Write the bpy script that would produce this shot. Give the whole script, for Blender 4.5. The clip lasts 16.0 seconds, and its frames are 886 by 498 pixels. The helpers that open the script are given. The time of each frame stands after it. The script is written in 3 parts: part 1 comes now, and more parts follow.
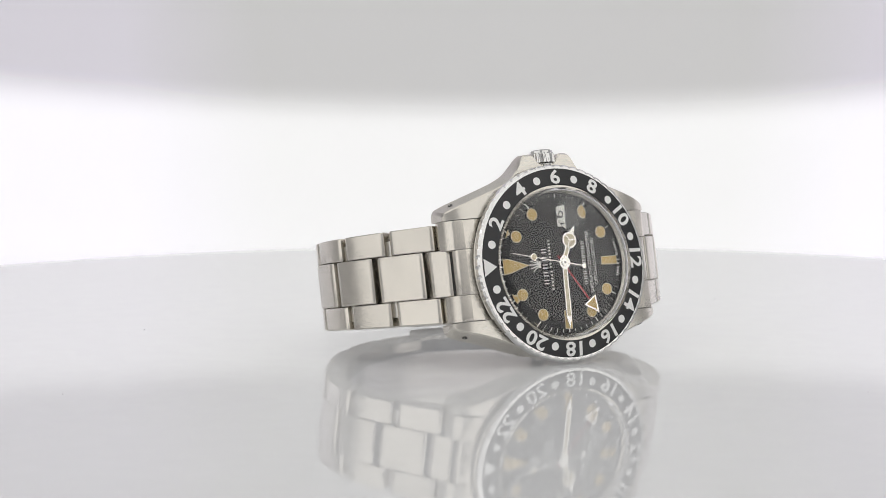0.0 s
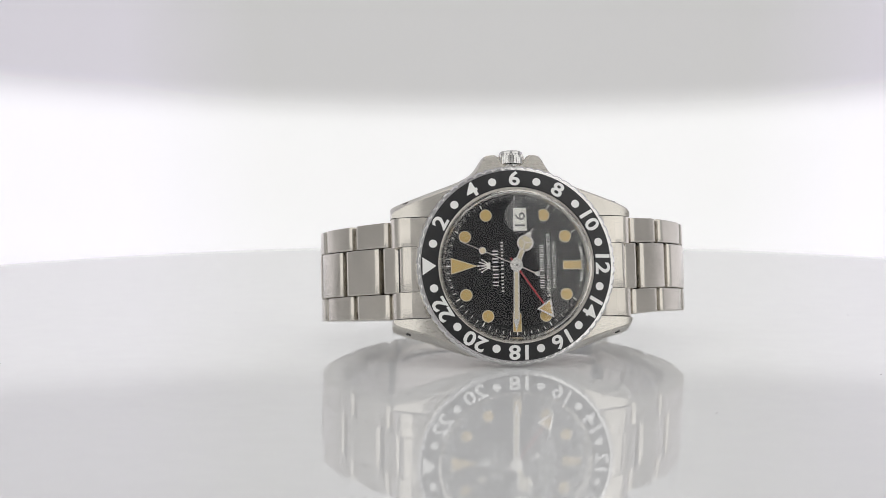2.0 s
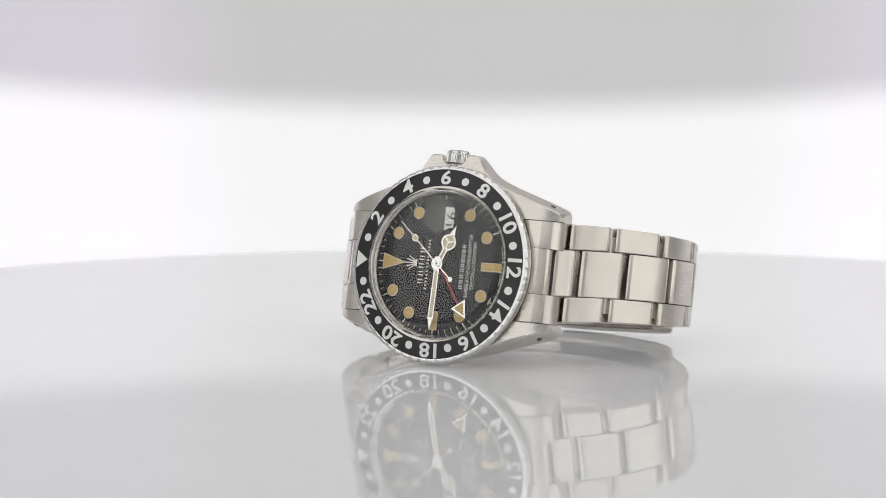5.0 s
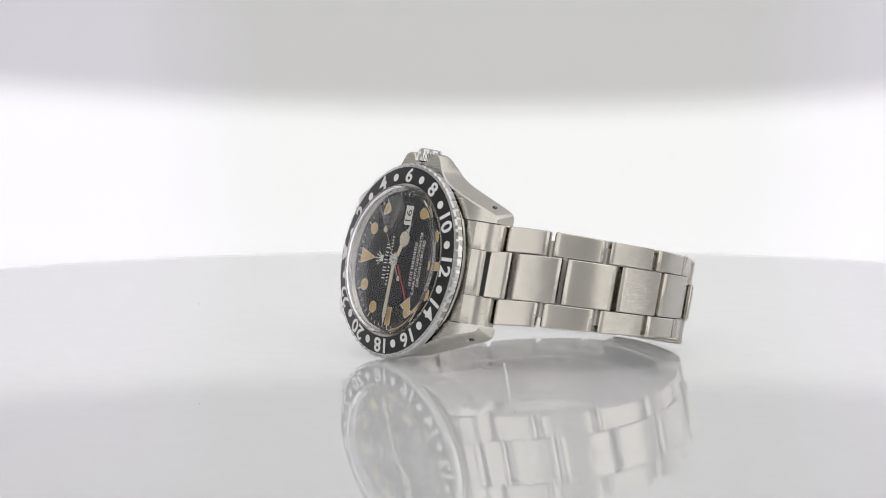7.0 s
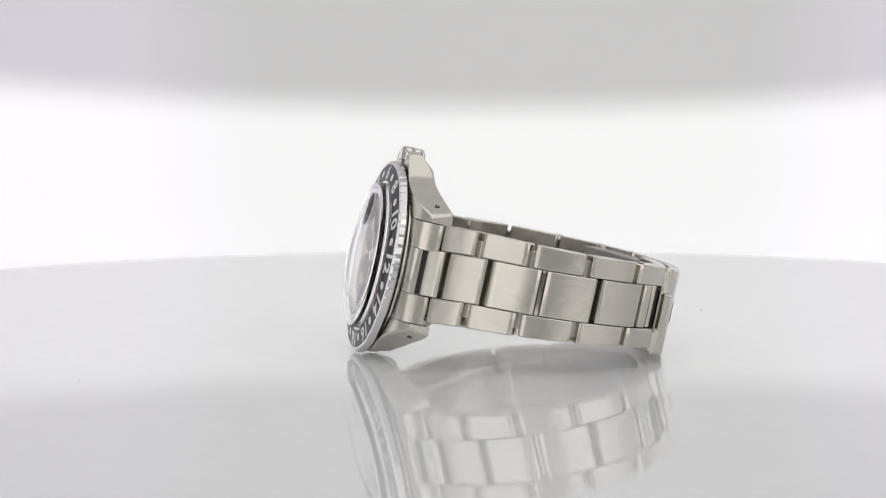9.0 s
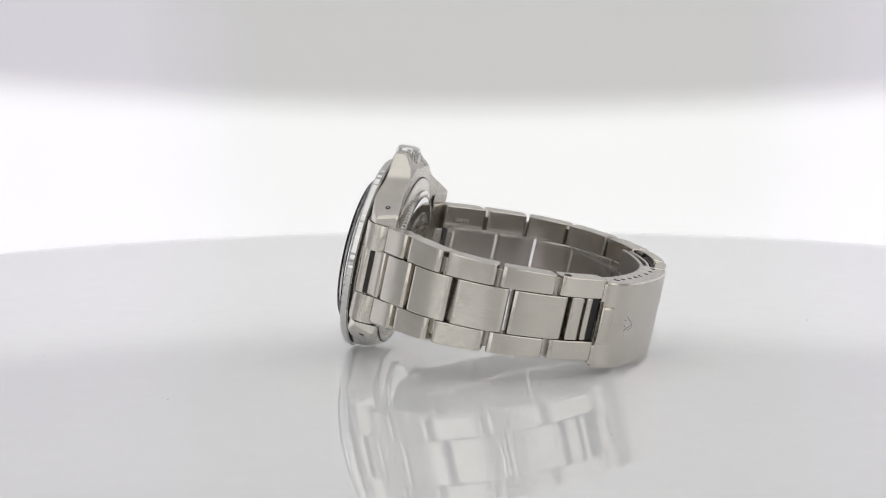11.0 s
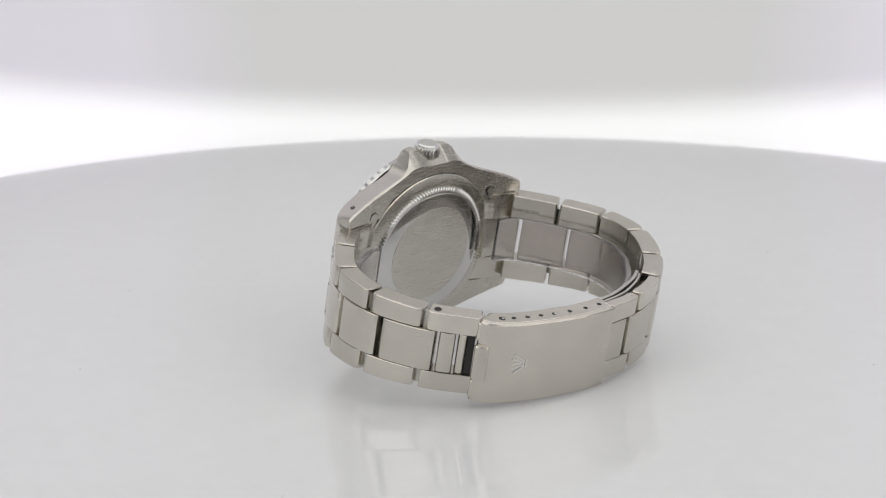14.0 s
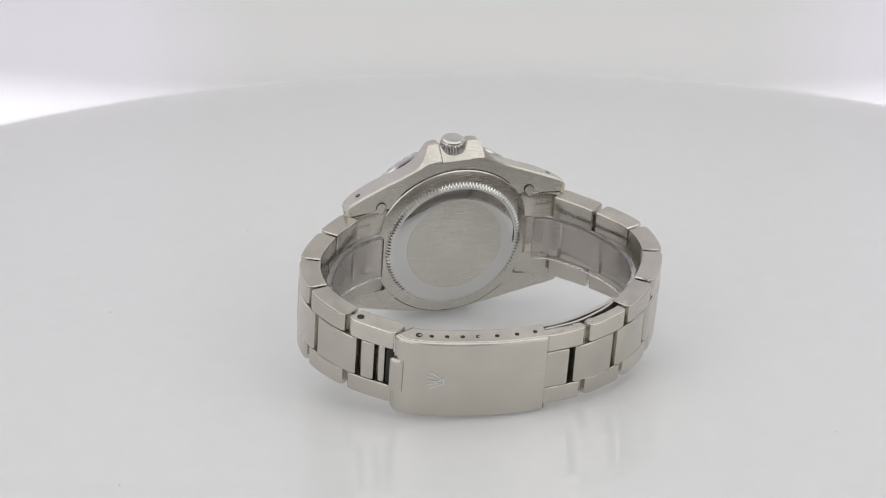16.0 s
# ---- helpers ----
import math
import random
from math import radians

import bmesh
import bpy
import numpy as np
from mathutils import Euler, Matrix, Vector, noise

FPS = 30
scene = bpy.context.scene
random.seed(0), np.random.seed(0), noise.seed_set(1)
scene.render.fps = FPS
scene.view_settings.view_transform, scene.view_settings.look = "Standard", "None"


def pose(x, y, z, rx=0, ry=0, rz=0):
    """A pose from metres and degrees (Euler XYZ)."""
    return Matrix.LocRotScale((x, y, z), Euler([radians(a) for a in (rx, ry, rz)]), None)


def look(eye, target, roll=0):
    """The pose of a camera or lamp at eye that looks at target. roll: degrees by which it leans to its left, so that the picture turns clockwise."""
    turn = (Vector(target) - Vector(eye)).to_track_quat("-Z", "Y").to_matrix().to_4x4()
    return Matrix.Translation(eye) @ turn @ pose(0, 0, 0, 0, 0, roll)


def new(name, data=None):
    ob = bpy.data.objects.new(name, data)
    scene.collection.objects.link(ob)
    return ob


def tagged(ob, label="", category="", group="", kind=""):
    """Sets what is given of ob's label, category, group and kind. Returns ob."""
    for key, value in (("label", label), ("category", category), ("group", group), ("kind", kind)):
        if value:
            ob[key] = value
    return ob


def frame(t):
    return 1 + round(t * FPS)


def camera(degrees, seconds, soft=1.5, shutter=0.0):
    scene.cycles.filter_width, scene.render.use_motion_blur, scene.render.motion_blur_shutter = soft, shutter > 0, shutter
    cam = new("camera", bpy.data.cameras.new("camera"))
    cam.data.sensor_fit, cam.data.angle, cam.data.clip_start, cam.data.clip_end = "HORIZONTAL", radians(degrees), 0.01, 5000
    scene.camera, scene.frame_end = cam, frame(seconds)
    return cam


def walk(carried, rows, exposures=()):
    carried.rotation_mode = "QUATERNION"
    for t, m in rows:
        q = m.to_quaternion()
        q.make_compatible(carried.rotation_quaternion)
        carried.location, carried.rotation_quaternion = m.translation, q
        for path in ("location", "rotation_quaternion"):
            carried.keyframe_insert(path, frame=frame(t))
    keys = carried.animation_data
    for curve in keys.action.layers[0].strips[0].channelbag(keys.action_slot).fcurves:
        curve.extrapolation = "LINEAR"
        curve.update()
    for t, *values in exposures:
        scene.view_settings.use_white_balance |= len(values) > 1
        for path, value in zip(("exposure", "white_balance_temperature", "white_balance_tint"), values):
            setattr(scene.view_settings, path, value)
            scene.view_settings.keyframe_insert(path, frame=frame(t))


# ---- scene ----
# ---- the way of the camera: a boom that swings up round the turntable ----
MM = 0.001
# seconds, turn of the table in degrees, height angle of the boom in degrees
TURNS = [(0.0, 30.96, 6.72), (1.0, 18.88, 6.74), (2.0, 6.79, 6.75), (3.0, -5.29, 6.72), (4.0, -17.45, 6.62),
         (5.0, -29.7, 6.54), (6.0, -41.95, 6.48), (7.0, -54.2, 6.4), (8.0, -65.98, 6.32), (9.0, -77.8, 6.35),
         (9.5, -83.76, 6.5), (10.0, -89.82, 6.82), (10.5, -95.98, 7.3), (11.0, -102.24, 7.95), (11.5, -108.38, 8.86),
         (12.0, -114.25, 10.26), (12.5, -120.11, 11.62), (13.0, -125.97, 13.01), (13.5, -131.86, 14.41), (14.0, -137.77, 15.83),
         (14.5, -143.72, 17.2), (15.0, -149.62, 18.58), (15.5, -155.54, 19.89), (16.0, -161.41, 21.18)]
PIVOT = (0.0, 5.43 * MM, 13.75 * MM)
REACH = 561.9 * MM


def table_turn(t):
    ts = [r[0] for r in TURNS]
    return float(np.interp(t, ts, [r[1] for r in TURNS]))


def boom(e):
    return Matrix.Translation(PIVOT) @ Matrix.Rotation(radians(-e), 4, "X")


HEAD = (Matrix.Rotation(radians(0.959), 4, "Z") @ Matrix.Rotation(radians(0.595), 4, "X")) @ Matrix.Rotation(radians(90), 4, "X")
cam = camera(18.44, 16.0, soft=0.8)
# a stopped-down close-up lens, focused on the watch
cam.data.dof.use_dof = True
cam.data.dof.focus_distance = 0.54
cam.data.dof.aperture_fstop = 32.0
walk(cam, [(t, boom(e) @ Matrix.Translation((0, -REACH, 0)) @ HEAD) for t, _, e in TURNS])

# ---- light ----
world = bpy.data.worlds.new("studio")
world.use_nodes = True
world.node_tree.nodes["Background"].inputs[0].default_value = (0.95, 0.96, 1.0, 1)
world.node_tree.nodes["Background"].inputs[1].default_value = 0.05
scene.world = world
scene.view_settings.exposure = -0.12


def softbox(name, eye, target, sx, sy, power, colour):
    data = bpy.data.lights.new(name, "AREA")
    data.shape, data.size, data.size_y, data.energy, data.color = "RECTANGLE", sx, sy, power, colour
    ob = new(name, data)
    ob.matrix_world = look(eye, target)
    return ob


softbox("overhead_softbox", (0, -0.1, 1.42), (0, -0.1, 0), 2.6, 2.6, 17.6, (1.0, 0.99, 0.97))
softbox("left_softbox", (-0.82, -0.9, 0.5), (0, 0, 0.02), 1.4, 1.1, 4.3, (1.0, 0.99, 0.975))
softbox("right_softbox", (0.92, -0.72, 0.5), (0, 0, 0.02), 1.4, 1.2, 5.0, (1.0, 0.985, 0.96))

# the lamp in the drum under the translucent turntable, which takes the shadows off its top
glow_lamp = softbox("drum_lamp", (0, 0, -0.052), (0, 0, 0.1), 0.34, 0.34, 0.22, (1.0, 1.0, 1.0))
glow_lamp.data.shape = "DISK"


# ---- materials ----
def mat(name, colour, rough=0.5, metal=0.0, **kw):
    m = bpy.data.materials.new(name)
    m.use_nodes = True
    b = m.node_tree.nodes["Principled BSDF"]
    b.inputs["Base Color"].default_value = (*colour, 1)
    b.inputs["Roughness"].default_value = rough
    b.inputs["Metallic"].default_value = metal
    for k, v in kw.items():
        b.inputs[k.replace("_", " ")].default_value = v
    return m


def nodes_of(m):
    return m.node_tree.nodes, m.node_tree.links, m.node_tree.nodes["Principled BSDF"]


def grain(m, scale, stretch, bump=0.05, rough=(0.25, 0.4), tint=0.0):
    """Brushed or mottled grain: fine stretched noise plus a slower, cloudy one."""
    n, l, b = nodes_of(m)
    co = n.new("ShaderNodeTexCoord")
    mp = n.new("ShaderNodeMapping")
    mp.inputs["Scale"].default_value = stretch
    l.new(co.outputs["Object"], mp.inputs["Vector"])
    fine = n.new("ShaderNodeTexNoise")
    fine.inputs["Scale"].default_value = scale
    fine.inputs["Detail"].default_value = 3
    l.new(mp.outputs[0], fine.inputs["Vector"])
    slow = n.new("ShaderNodeTexNoise")
    slow.inputs["Scale"].default_value = 160
    slow.inputs["Detail"].default_value = 4
    l.new(co.outputs["Object"], slow.inputs["Vector"])
    mix = n.new("ShaderNodeMath")
    mix.operation = "MULTIPLY_ADD"
    mix.inputs[1].default_value = 0.35
    l.new(slow.outputs[0], mix.inputs[0])
    l.new(fine.outputs[0], mix.inputs[2])
    rr = n.new("ShaderNodeMapRange")
    rr.inputs[1].default_value, rr.inputs[2].default_value = 0.4, 0.95
    rr.inputs[3].default_value, rr.inputs[4].default_value = rough
    l.new(mix.outputs[0], rr.inputs[0])
    l.new(rr.outputs[0], b.inputs["Roughness"])
    if bump:
        bp = n.new("ShaderNodeBump")
        bp.inputs["Strength"].default_value = bump
        bp.inputs["Distance"].default_value = 0.00004
        l.new(fine.outputs[0], bp.inputs["Height"])
        l.new(bp.outputs[0], b.inputs["Normal"])
    if tint:
        base = b.inputs["Base Color"].default_value[:3]
        ramp = n.new("ShaderNodeValToRGB")
        ramp.color_ramp.elements[0].color = (*[c * (1 - tint) for c in base], 1)
        ramp.color_ramp.elements[1].color = (*[min(1, c * (1 + tint)) for c in base], 1)
        ramp.color_ramp.elements[0].position, ramp.color_ramp.elements[1].position = 0.3, 0.75
        l.new(slow.outputs[0], ramp.inputs[0])
        l.new(ramp.outputs[0], b.inputs["Base Color"])
    return m


BRUSHED = grain(mat("brushed_steel", (0.612, 0.58, 0.522), 0.3, 1.0), 1.0, (500, 500, 12000), 0.28, (0.14, 0.28), 0.05)
SATIN = grain(mat("satin_steel", (0.605, 0.578, 0.524), 0.3, 1.0), 1.0, (250, 6000, 9000), 0.002, (0.24, 0.29), 0.03)
POLISHED = grain(mat("polished_steel", (0.66, 0.655, 0.64), 0.1, 1.0), 3000, (1, 1, 1), 0.01, (0.06, 0.12), 0.01)
INNER = grain(mat("inner_steel", (0.55, 0.53, 0.50), 0.35, 1.0), 1.0, (900, 900, 5000), 0.06, (0.3, 0.42), 0.02)
for steel in (BRUSHED,):
    nd, lk, bs = nodes_of(steel)
    tan = nd.new("ShaderNodeTangent")
    tan.direction_type, tan.axis = "RADIAL", "Z"
    lk.new(tan.outputs[0], bs.inputs["Tangent"])
    bs.inputs["Anisotropic"].default_value = 0.75
    bs.inputs["Anisotropic Rotation"].default_value = 0.0
    # slight waviness of worn links and small differences from link to link
    tc = nd.new("ShaderNodeTexCoord")
    wave = nd.new("ShaderNodeTexNoise")
    wave.inputs["Scale"].default_value = 260
    wave.inputs["Detail"].default_value = 1
    lk.new(tc.outputs["Object"], wave.inputs["Vector"])
    soft_bump = nd.new("ShaderNodeBump")
    soft_bump.inputs["Strength"].default_value = 0.6
    soft_bump.inputs["Distance"].default_value = 0.00012
    lk.new(wave.outputs[0], soft_bump.inputs["Height"])
    fine_bump = [x for x in nd if x.type == "BUMP" and x != soft_bump][0]
    lk.new(soft_bump.outputs[0], fine_bump.inputs["Normal"])
    info = nd.new("ShaderNodeObjectInfo")
    vary = nd.new("ShaderNodeMapRange")
    vary.inputs[3].default_value, vary.inputs[4].default_value = 0.9, 1.05
    lk.new(info.outputs["Random"], vary.inputs[0])
    tone = nd.new("ShaderNodeVectorMath")
    tone.operation = "SCALE"
    lk.new(bs.inputs["Base Color"].links[0].from_socket, tone.inputs[0])
    lk.new(vary.outputs[0], tone.inputs["Scale"])
    lk.new(tone.outputs[0], bs.inputs["Base Color"])
# near-black that paints the shade in gaps and holes; also the hub pin
SHADOW = mat("shade_and_pin_black", (0.015, 0.014, 0.013), 0.6)
INSERT = grain(mat("black_aluminium", (0.008, 0.008, 0.009), 0.4), 4000, (1, 1, 1), 0.03, (0.3, 0.42), 0.1)
DIAL = grain(mat("matt_black_dial", (0.009, 0.009, 0.010), 0.5, Specular_IOR_Level=0.04), 5000, (1, 1, 1), 0.0, (0.36, 0.42), 0.06)
WHITE = mat("white_print", (0.82, 0.82, 0.80), 0.5)
LUME = grain(mat("aged_lume", (0.56, 0.395, 0.14), 0.7), 2500, (1, 1, 1), 0.2, (0.6, 0.8), 0.12)
PALE_LUME = grain(mat("pale_lume", (0.62, 0.55, 0.38), 0.6), 2500, (1, 1, 1), 0.1, (0.5, 0.7), 0.1)
HAND = mat("white_gold_hand", (0.80, 0.79, 0.75), 0.2, 1.0)
RED = mat("red_hand", (0.42, 0.02, 0.035), 0.4)
PAPER = mat("date_disc", (0.80, 0.79, 0.74), 0.6)
INK = mat("black_ink", (0.01, 0.01, 0.01), 0.6)


def clear(name, colour, ior, rough):
    m = bpy.data.materials.new(name)
    m.use_nodes = True
    b = m.node_tree.nodes["Principled BSDF"]
    b.inputs["Base Color"].default_value = (*colour, 1)
    b.inputs["Roughness"].default_value = rough
    b.inputs["IOR"].default_value = ior
    b.inputs["Transmission Weight"].default_value = 1.0
    return m


ACRYLIC = clear("clear_acrylic", (0.985, 0.985, 0.98), 1.45, 0.0)
SLEEVE = clear("clear_plastic", (0.92, 0.895, 0.908), 1.4, 0.2)

TABLE = mat("glossy_white_acrylic", (0.64, 0.644, 0.646), 0.03, 0.0, IOR=1.42, Subsurface_Weight=0.85, Subsurface_Radius=(1.0, 1.0, 1.0), Subsurface_Scale=0.02)
grain(TABLE, 40, (1, 1, 1), 0.0, (0.02, 0.035), 0.012)
TABLE_SIDE = mat("table_edge", (0.85, 0.85, 0.86), 0.15)
WALL = grain(mat("pale_wall", (0.78, 0.78, 0.79), 0.8), 60, (1, 1, 1), 0.0, (0.7, 0.9), 0.02)
GREY_PAINT = grain(mat("grey_enamel", (0.35, 0.35, 0.36), 0.4), 80, (1, 1, 1), 0.0, (0.35, 0.5), 0.05)
DUST = mat("dust", (0.25, 0.24, 0.23), 0.9)


# ---- building helpers ----
def part(name, bm, material, parent=None, label="", smooth=21):
    me = bpy.data.meshes.new(name)
    bmesh.ops.recalc_face_normals(bm, faces=bm.faces)
    if smooth:
        for f in bm.faces:
            f.smooth = True
        for e in bm.edges:
            if len(e.link_faces) == 2 and e.calc_face_angle(0) > radians(smooth):
                e.smooth = False
    bm.to_mesh(me)
    bm.free()
    me.materials.append(material)
    ob = new(name, me)
    if parent:
        ob.parent = parent
    if label:
        ob["label"] = label
    return ob


def lathe(profile, n=96, cx=0.0, cz=0.0, bm=None, ripple=None, closed=True):
    """Turned about the watch's depth axis y. profile: (radius, y) in millimetres."""
    bm = bm or bmesh.new()
    rings = []
    for i in range(n):
        a = 2 * math.pi * i / n
        ring = []
        for k, (r, y) in enumerate(profile):
            rr = r + (ripple(k, i) if ripple else 0)
            ring.append(bm.verts.new(((cx + rr * math.cos(a)) * MM, y * MM, (cz + rr * math.sin(a)) * MM)))
        rings.append(ring)
    m = len(profile)
    for i in range(n):
        a, b = rings[i], rings[(i + 1) % n]
        for k in range(m if closed else m - 1):
            bm.faces.new((a[k], b[k], b[(k + 1) % m], a[(k + 1) % m]))
    bmesh.ops.remove_doubles(bm, verts=bm.verts, dist=1e-7)
    return bm


def prism(points, y0, y1, bm=None, bevel=0.0):
    """A plate: outline (x, z) in millimetres, from depth y0 to y1."""
    bm = bm or bmesh.new()
    a = [bm.verts.new((x * MM, y0 * MM, z * MM)) for x, z in points]
    b = [bm.verts.new((x * MM, y1 * MM, z * MM)) for x, z in points]
    n = len(points)
    fs = [bm.faces.new(a), bm.faces.new(b[::-1])]
    for i in range(n):
        fs.append(bm.faces.new((a[i], b[i], b[(i + 1) % n], a[(i + 1) % n])))
    if bevel:
        es = list({e for f in fs for e in f.edges})
        bmesh.ops.bevel(bm, geom=es, offset=bevel * MM, segments=2, affect="EDGES", profile=0.5)
    return bm


def slab(points, z0, z1, bm=None, bevel=0.0):
    """A block: outline (x, y) in millimetres, from z0 to z1."""
    bm = bm or bmesh.new()
    a = [bm.verts.new((x * MM, y * MM, z0 * MM)) for x, y in points]
    b = [bm.verts.new((x * MM, y * MM, z1 * MM)) for x, y in points]
    n = len(points)
    fs = [bm.faces.new(a), bm.faces.new(b[::-1])]
    for i in range(n):
        fs.append(bm.faces.new((a[i], b[i], b[(i + 1) % n], a[(i + 1) % n])))
    if bevel:
        es = list({e for f in fs for e in f.edges})
        bmesh.ops.bevel(bm, geom=es, offset=bevel * MM, segments=2, affect="EDGES", profile=0.5)
    return bm


def disc(cx, cz, r, y0, y1, n=24, bm=None):
    return prism([(cx + r * math.cos(2 * math.pi * i / n), cz + r * math.sin(2 * math.pi * i / n)) for i in range(n)], y0, y1, bm)


class Path:
    """A smooth way through nodes (x, y) in millimetres, walked by its length."""

    def __init__(self, nodes, closed=False):
        p = [Vector(q) for q in nodes]
        ext = [2 * p[0] - p[1]] + p + [2 * p[-1] - p[-2]]
        pts = []
        for i in range(1, len(ext) - 2):
            a, b, c, d = ext[i - 1:i + 3]
            for k in range(24):
                u = k / 24
                pts.append(0.5 * ((2 * b) + (c - a) * u + (2 * a - 5 * b + 4 * c - d) * u * u + (3 * b - a - 3 * c + d) * u ** 3))
        pts.append(p[-1])
        self.p = pts
        self.s = [0.0]
        for i in range(1, len(pts)):
            self.s.append(self.s[-1] + (pts[i] - pts[i - 1]).length)
        self.joints = [self.s[24 * i] for i in range(len(nodes))]
        self.length = self.s[-1]

    def at(self, s):
        i = int(np.clip(np.searchsorted(self.s, s) - 1, 0, len(self.p) - 2))
        d = self.p[i + 1] - self.p[i]
        u = (s - self.s[i]) / max(1e-9, self.s[i + 1] - self.s[i])
        d0 = (self.p[i] - self.p[i - 1]) if i > 0 else d
        t = (d.normalized() * 0.5 + d0.normalized() * 0.5).normalized()
        return self.p[i] + d * u, t

    def point(self, s, inward):
        q, t = self.at(s)
        return q + Vector((-t.y, t.x)) * inward


def bar(path, s0, s1, o0, o1, za, zb, r=0.45, n=8, bm=None, roll=0.0, drop=0.0, side=1.0):
    """A rounded bar that follows a path from s0 to s1. o0 to o1: from the outer face inwards. za, zb: lower and upper edge as (start, end)."""
    bm = bm or bmesh.new()
    q = r + roll
    ends = []
    for k in range(6):
        u = k / 5
        cut = r * (1 - math.sqrt(max(0.0, 1 - (1 - min(1.0, u * q / r)) ** 2)))
        ends.append((q * u, cut, drop * (1 - math.sqrt(1 - (1 - u) ** 2))))
    stations = [(s0 + d, c, p) for d, c, p in ends]
    stations += [(s0 + q + (s1 - s0 - 2 * q) * k / n, 0.0, 0.0) for k in range(1, n)]
    stations += [(s1 - d, c, p) for d, c, p in ends[::-1]]
    rings = []
    for s, inset, dip in stations:
        u = (s - s0) / (s1 - s0)
        z0 = za[0] + (za[1] - za[0]) * u + inset
        z1 = zb[0] + (zb[1] - zb[0]) * u - inset
        a, b = o0 + inset + dip, o1 - inset
        c = max(0.02, r - 0.6 * inset)
        sec = []
        for (oc, zc, start) in ((a + c, z0 + c, 180), (b - c, z0 + c, 270), (b - c, z1 - c, 0), (a + c, z1 - c, 90)):
            for k in range(3):
                ang = radians(start + 45 * k)
                sec.append((oc + c * math.cos(ang), zc + c * math.sin(ang)))
        ring = []
        for o, z in sec:
            q = path.point(s, o * side)
            ring.append(bm.verts.new((q.x * MM, q.y * MM, z * MM)))
        rings.append(ring)
    m = len(rings[0])
    for a, b in zip(rings, rings[1:]):
        for k in range(m):
            bm.faces.new((a[k], b[k], b[(k + 1) % m], a[(k + 1) % m]))
    bm.faces.new(rings[0])
    bm.faces.new(rings[-1][::-1])
    return bm


def lettering(text, size, origin, right, up, y, depth=0.03, bold=0.0, squeeze=1.0):
    """Raised letters on a face that looks to -y. origin, right, up: (x, z) in millimetres. Returns a bmesh."""
    cu = bpy.data.curves.new("letters", "FONT")
    cu.body, cu.size, cu.align_x, cu.align_y = text, 1.0, "CENTER", "CENTER"
    cu.offset, cu.resolution_u = bold, 3
    ob = bpy.data.objects.new("letters", cu)
    scene.collection.objects.link(ob)
    deps = bpy.context.evaluated_depsgraph_get()
    me = bpy.data.meshes.new_from_object(ob.evaluated_get(deps))
    bpy.data.objects.remove(ob)
    bm = bmesh.new()
    bm.from_mesh(me)
    bpy.data.meshes.remove(me)
    xs = [v.co.x for v in bm.verts]
    ys = [v.co.y for v in bm.verts]
    cx, cy, h = (min(xs) + max(xs)) / 2, (min(ys) + max(ys)) / 2, max(ys) - min(ys)
    k = size / h
    for v in bm.verts:
        a, b = (v.co.x - cx) * k * squeeze, (v.co.y - cy) * k
        v.co = ((origin[0] + right[0] * a + up[0] * b) * MM, y * MM, (origin[1] + right[1] * a + up[1] * b) * MM)
    ext = bmesh.ops.extrude_face_region(bm, geom=list(bm.faces))
    for v in ext["geom"]:
        if isinstance(v, bmesh.types.BMVert):
            v.co.y -= depth * MM
    return bm


def hour(a24):
    """Direction (x, z) of an hour on the 24 hour ring; 0 lies towards -x, 6 towards +z."""
    a = radians(180 - 15 * a24)
    return math.cos(a), math.sin(a)


# ---- the studio ----
def box(name, x0, x1, y0, y1, z0, z1, material, label, bevel=0.0, kind="structure", category=""):
    bm = bmesh.new()
    bmesh.ops.create_cube(bm, size=1)
    for v in bm.verts:
        v.co = (x0 + (v.co.x + 0.5) * (x1 - x0), y0 + (v.co.y + 0.5) * (y1 - y0), z0 + (v.co.z + 0.5) * (z1 - z0))
    if bevel:
        bmesh.ops.bevel(bm, geom=list(bm.edges), offset=bevel, segments=3, affect="EDGES", profile=0.5)
    return tagged(part(name, bm, material, smooth=30), label, category or name.split("_")[0], kind=kind)


box("floor", -1.8, 1.8, -1.8, 1.8, -0.92, -0.82, WALL, "plain pale grey painted studio floor")
box("ceiling", -1.8, 1.8, -1.8, 1.8, 1.5, 1.6, WALL, "plain pale grey studio ceiling")
box("wall_north", -1.8, 1.8, 1.8, 1.9, -0.92, 1.6, WALL, "plain pale grey studio wall behind the turntable")
box("wall_south", -1.8, 1.8, -1.9, -1.8, -0.92, 1.6, WALL, "plain pale grey studio wall behind the camera")
box("wall_east", 1.8, 1.9, -1.8, 1.8, -0.92, 1.6, WALL, "plain pale grey studio side wall")
box("wall_west", -1.9, -1.8, -1.8, 1.8, -0.92, 1.6, WALL, "plain pale grey studio side wall")


def upright_lathe(profile, n=128):
    bm = bmesh.new()
    rings = []
    for r, z in profile:
        if r == 0:
            rings.append([bm.verts.new((0, 0, z))])
        else:
            rings.append([bm.verts.new((r * math.cos(2 * math.pi * i / n), r * math.sin(2 * math.pi * i / n), z)) for i in range(n)])
    for a, b in zip(rings, rings[1:]):
        for i in range(n):
            j = (i + 1) % n
            if len(a) == 1:
                bm.faces.new((a[0], b[i], b[j]))
            elif len(b) == 1:
                bm.faces.new((a[i], a[j], b[0]))
            else:
                bm.faces.new((a[i], a[j], b[j], b[i]))
    return bm


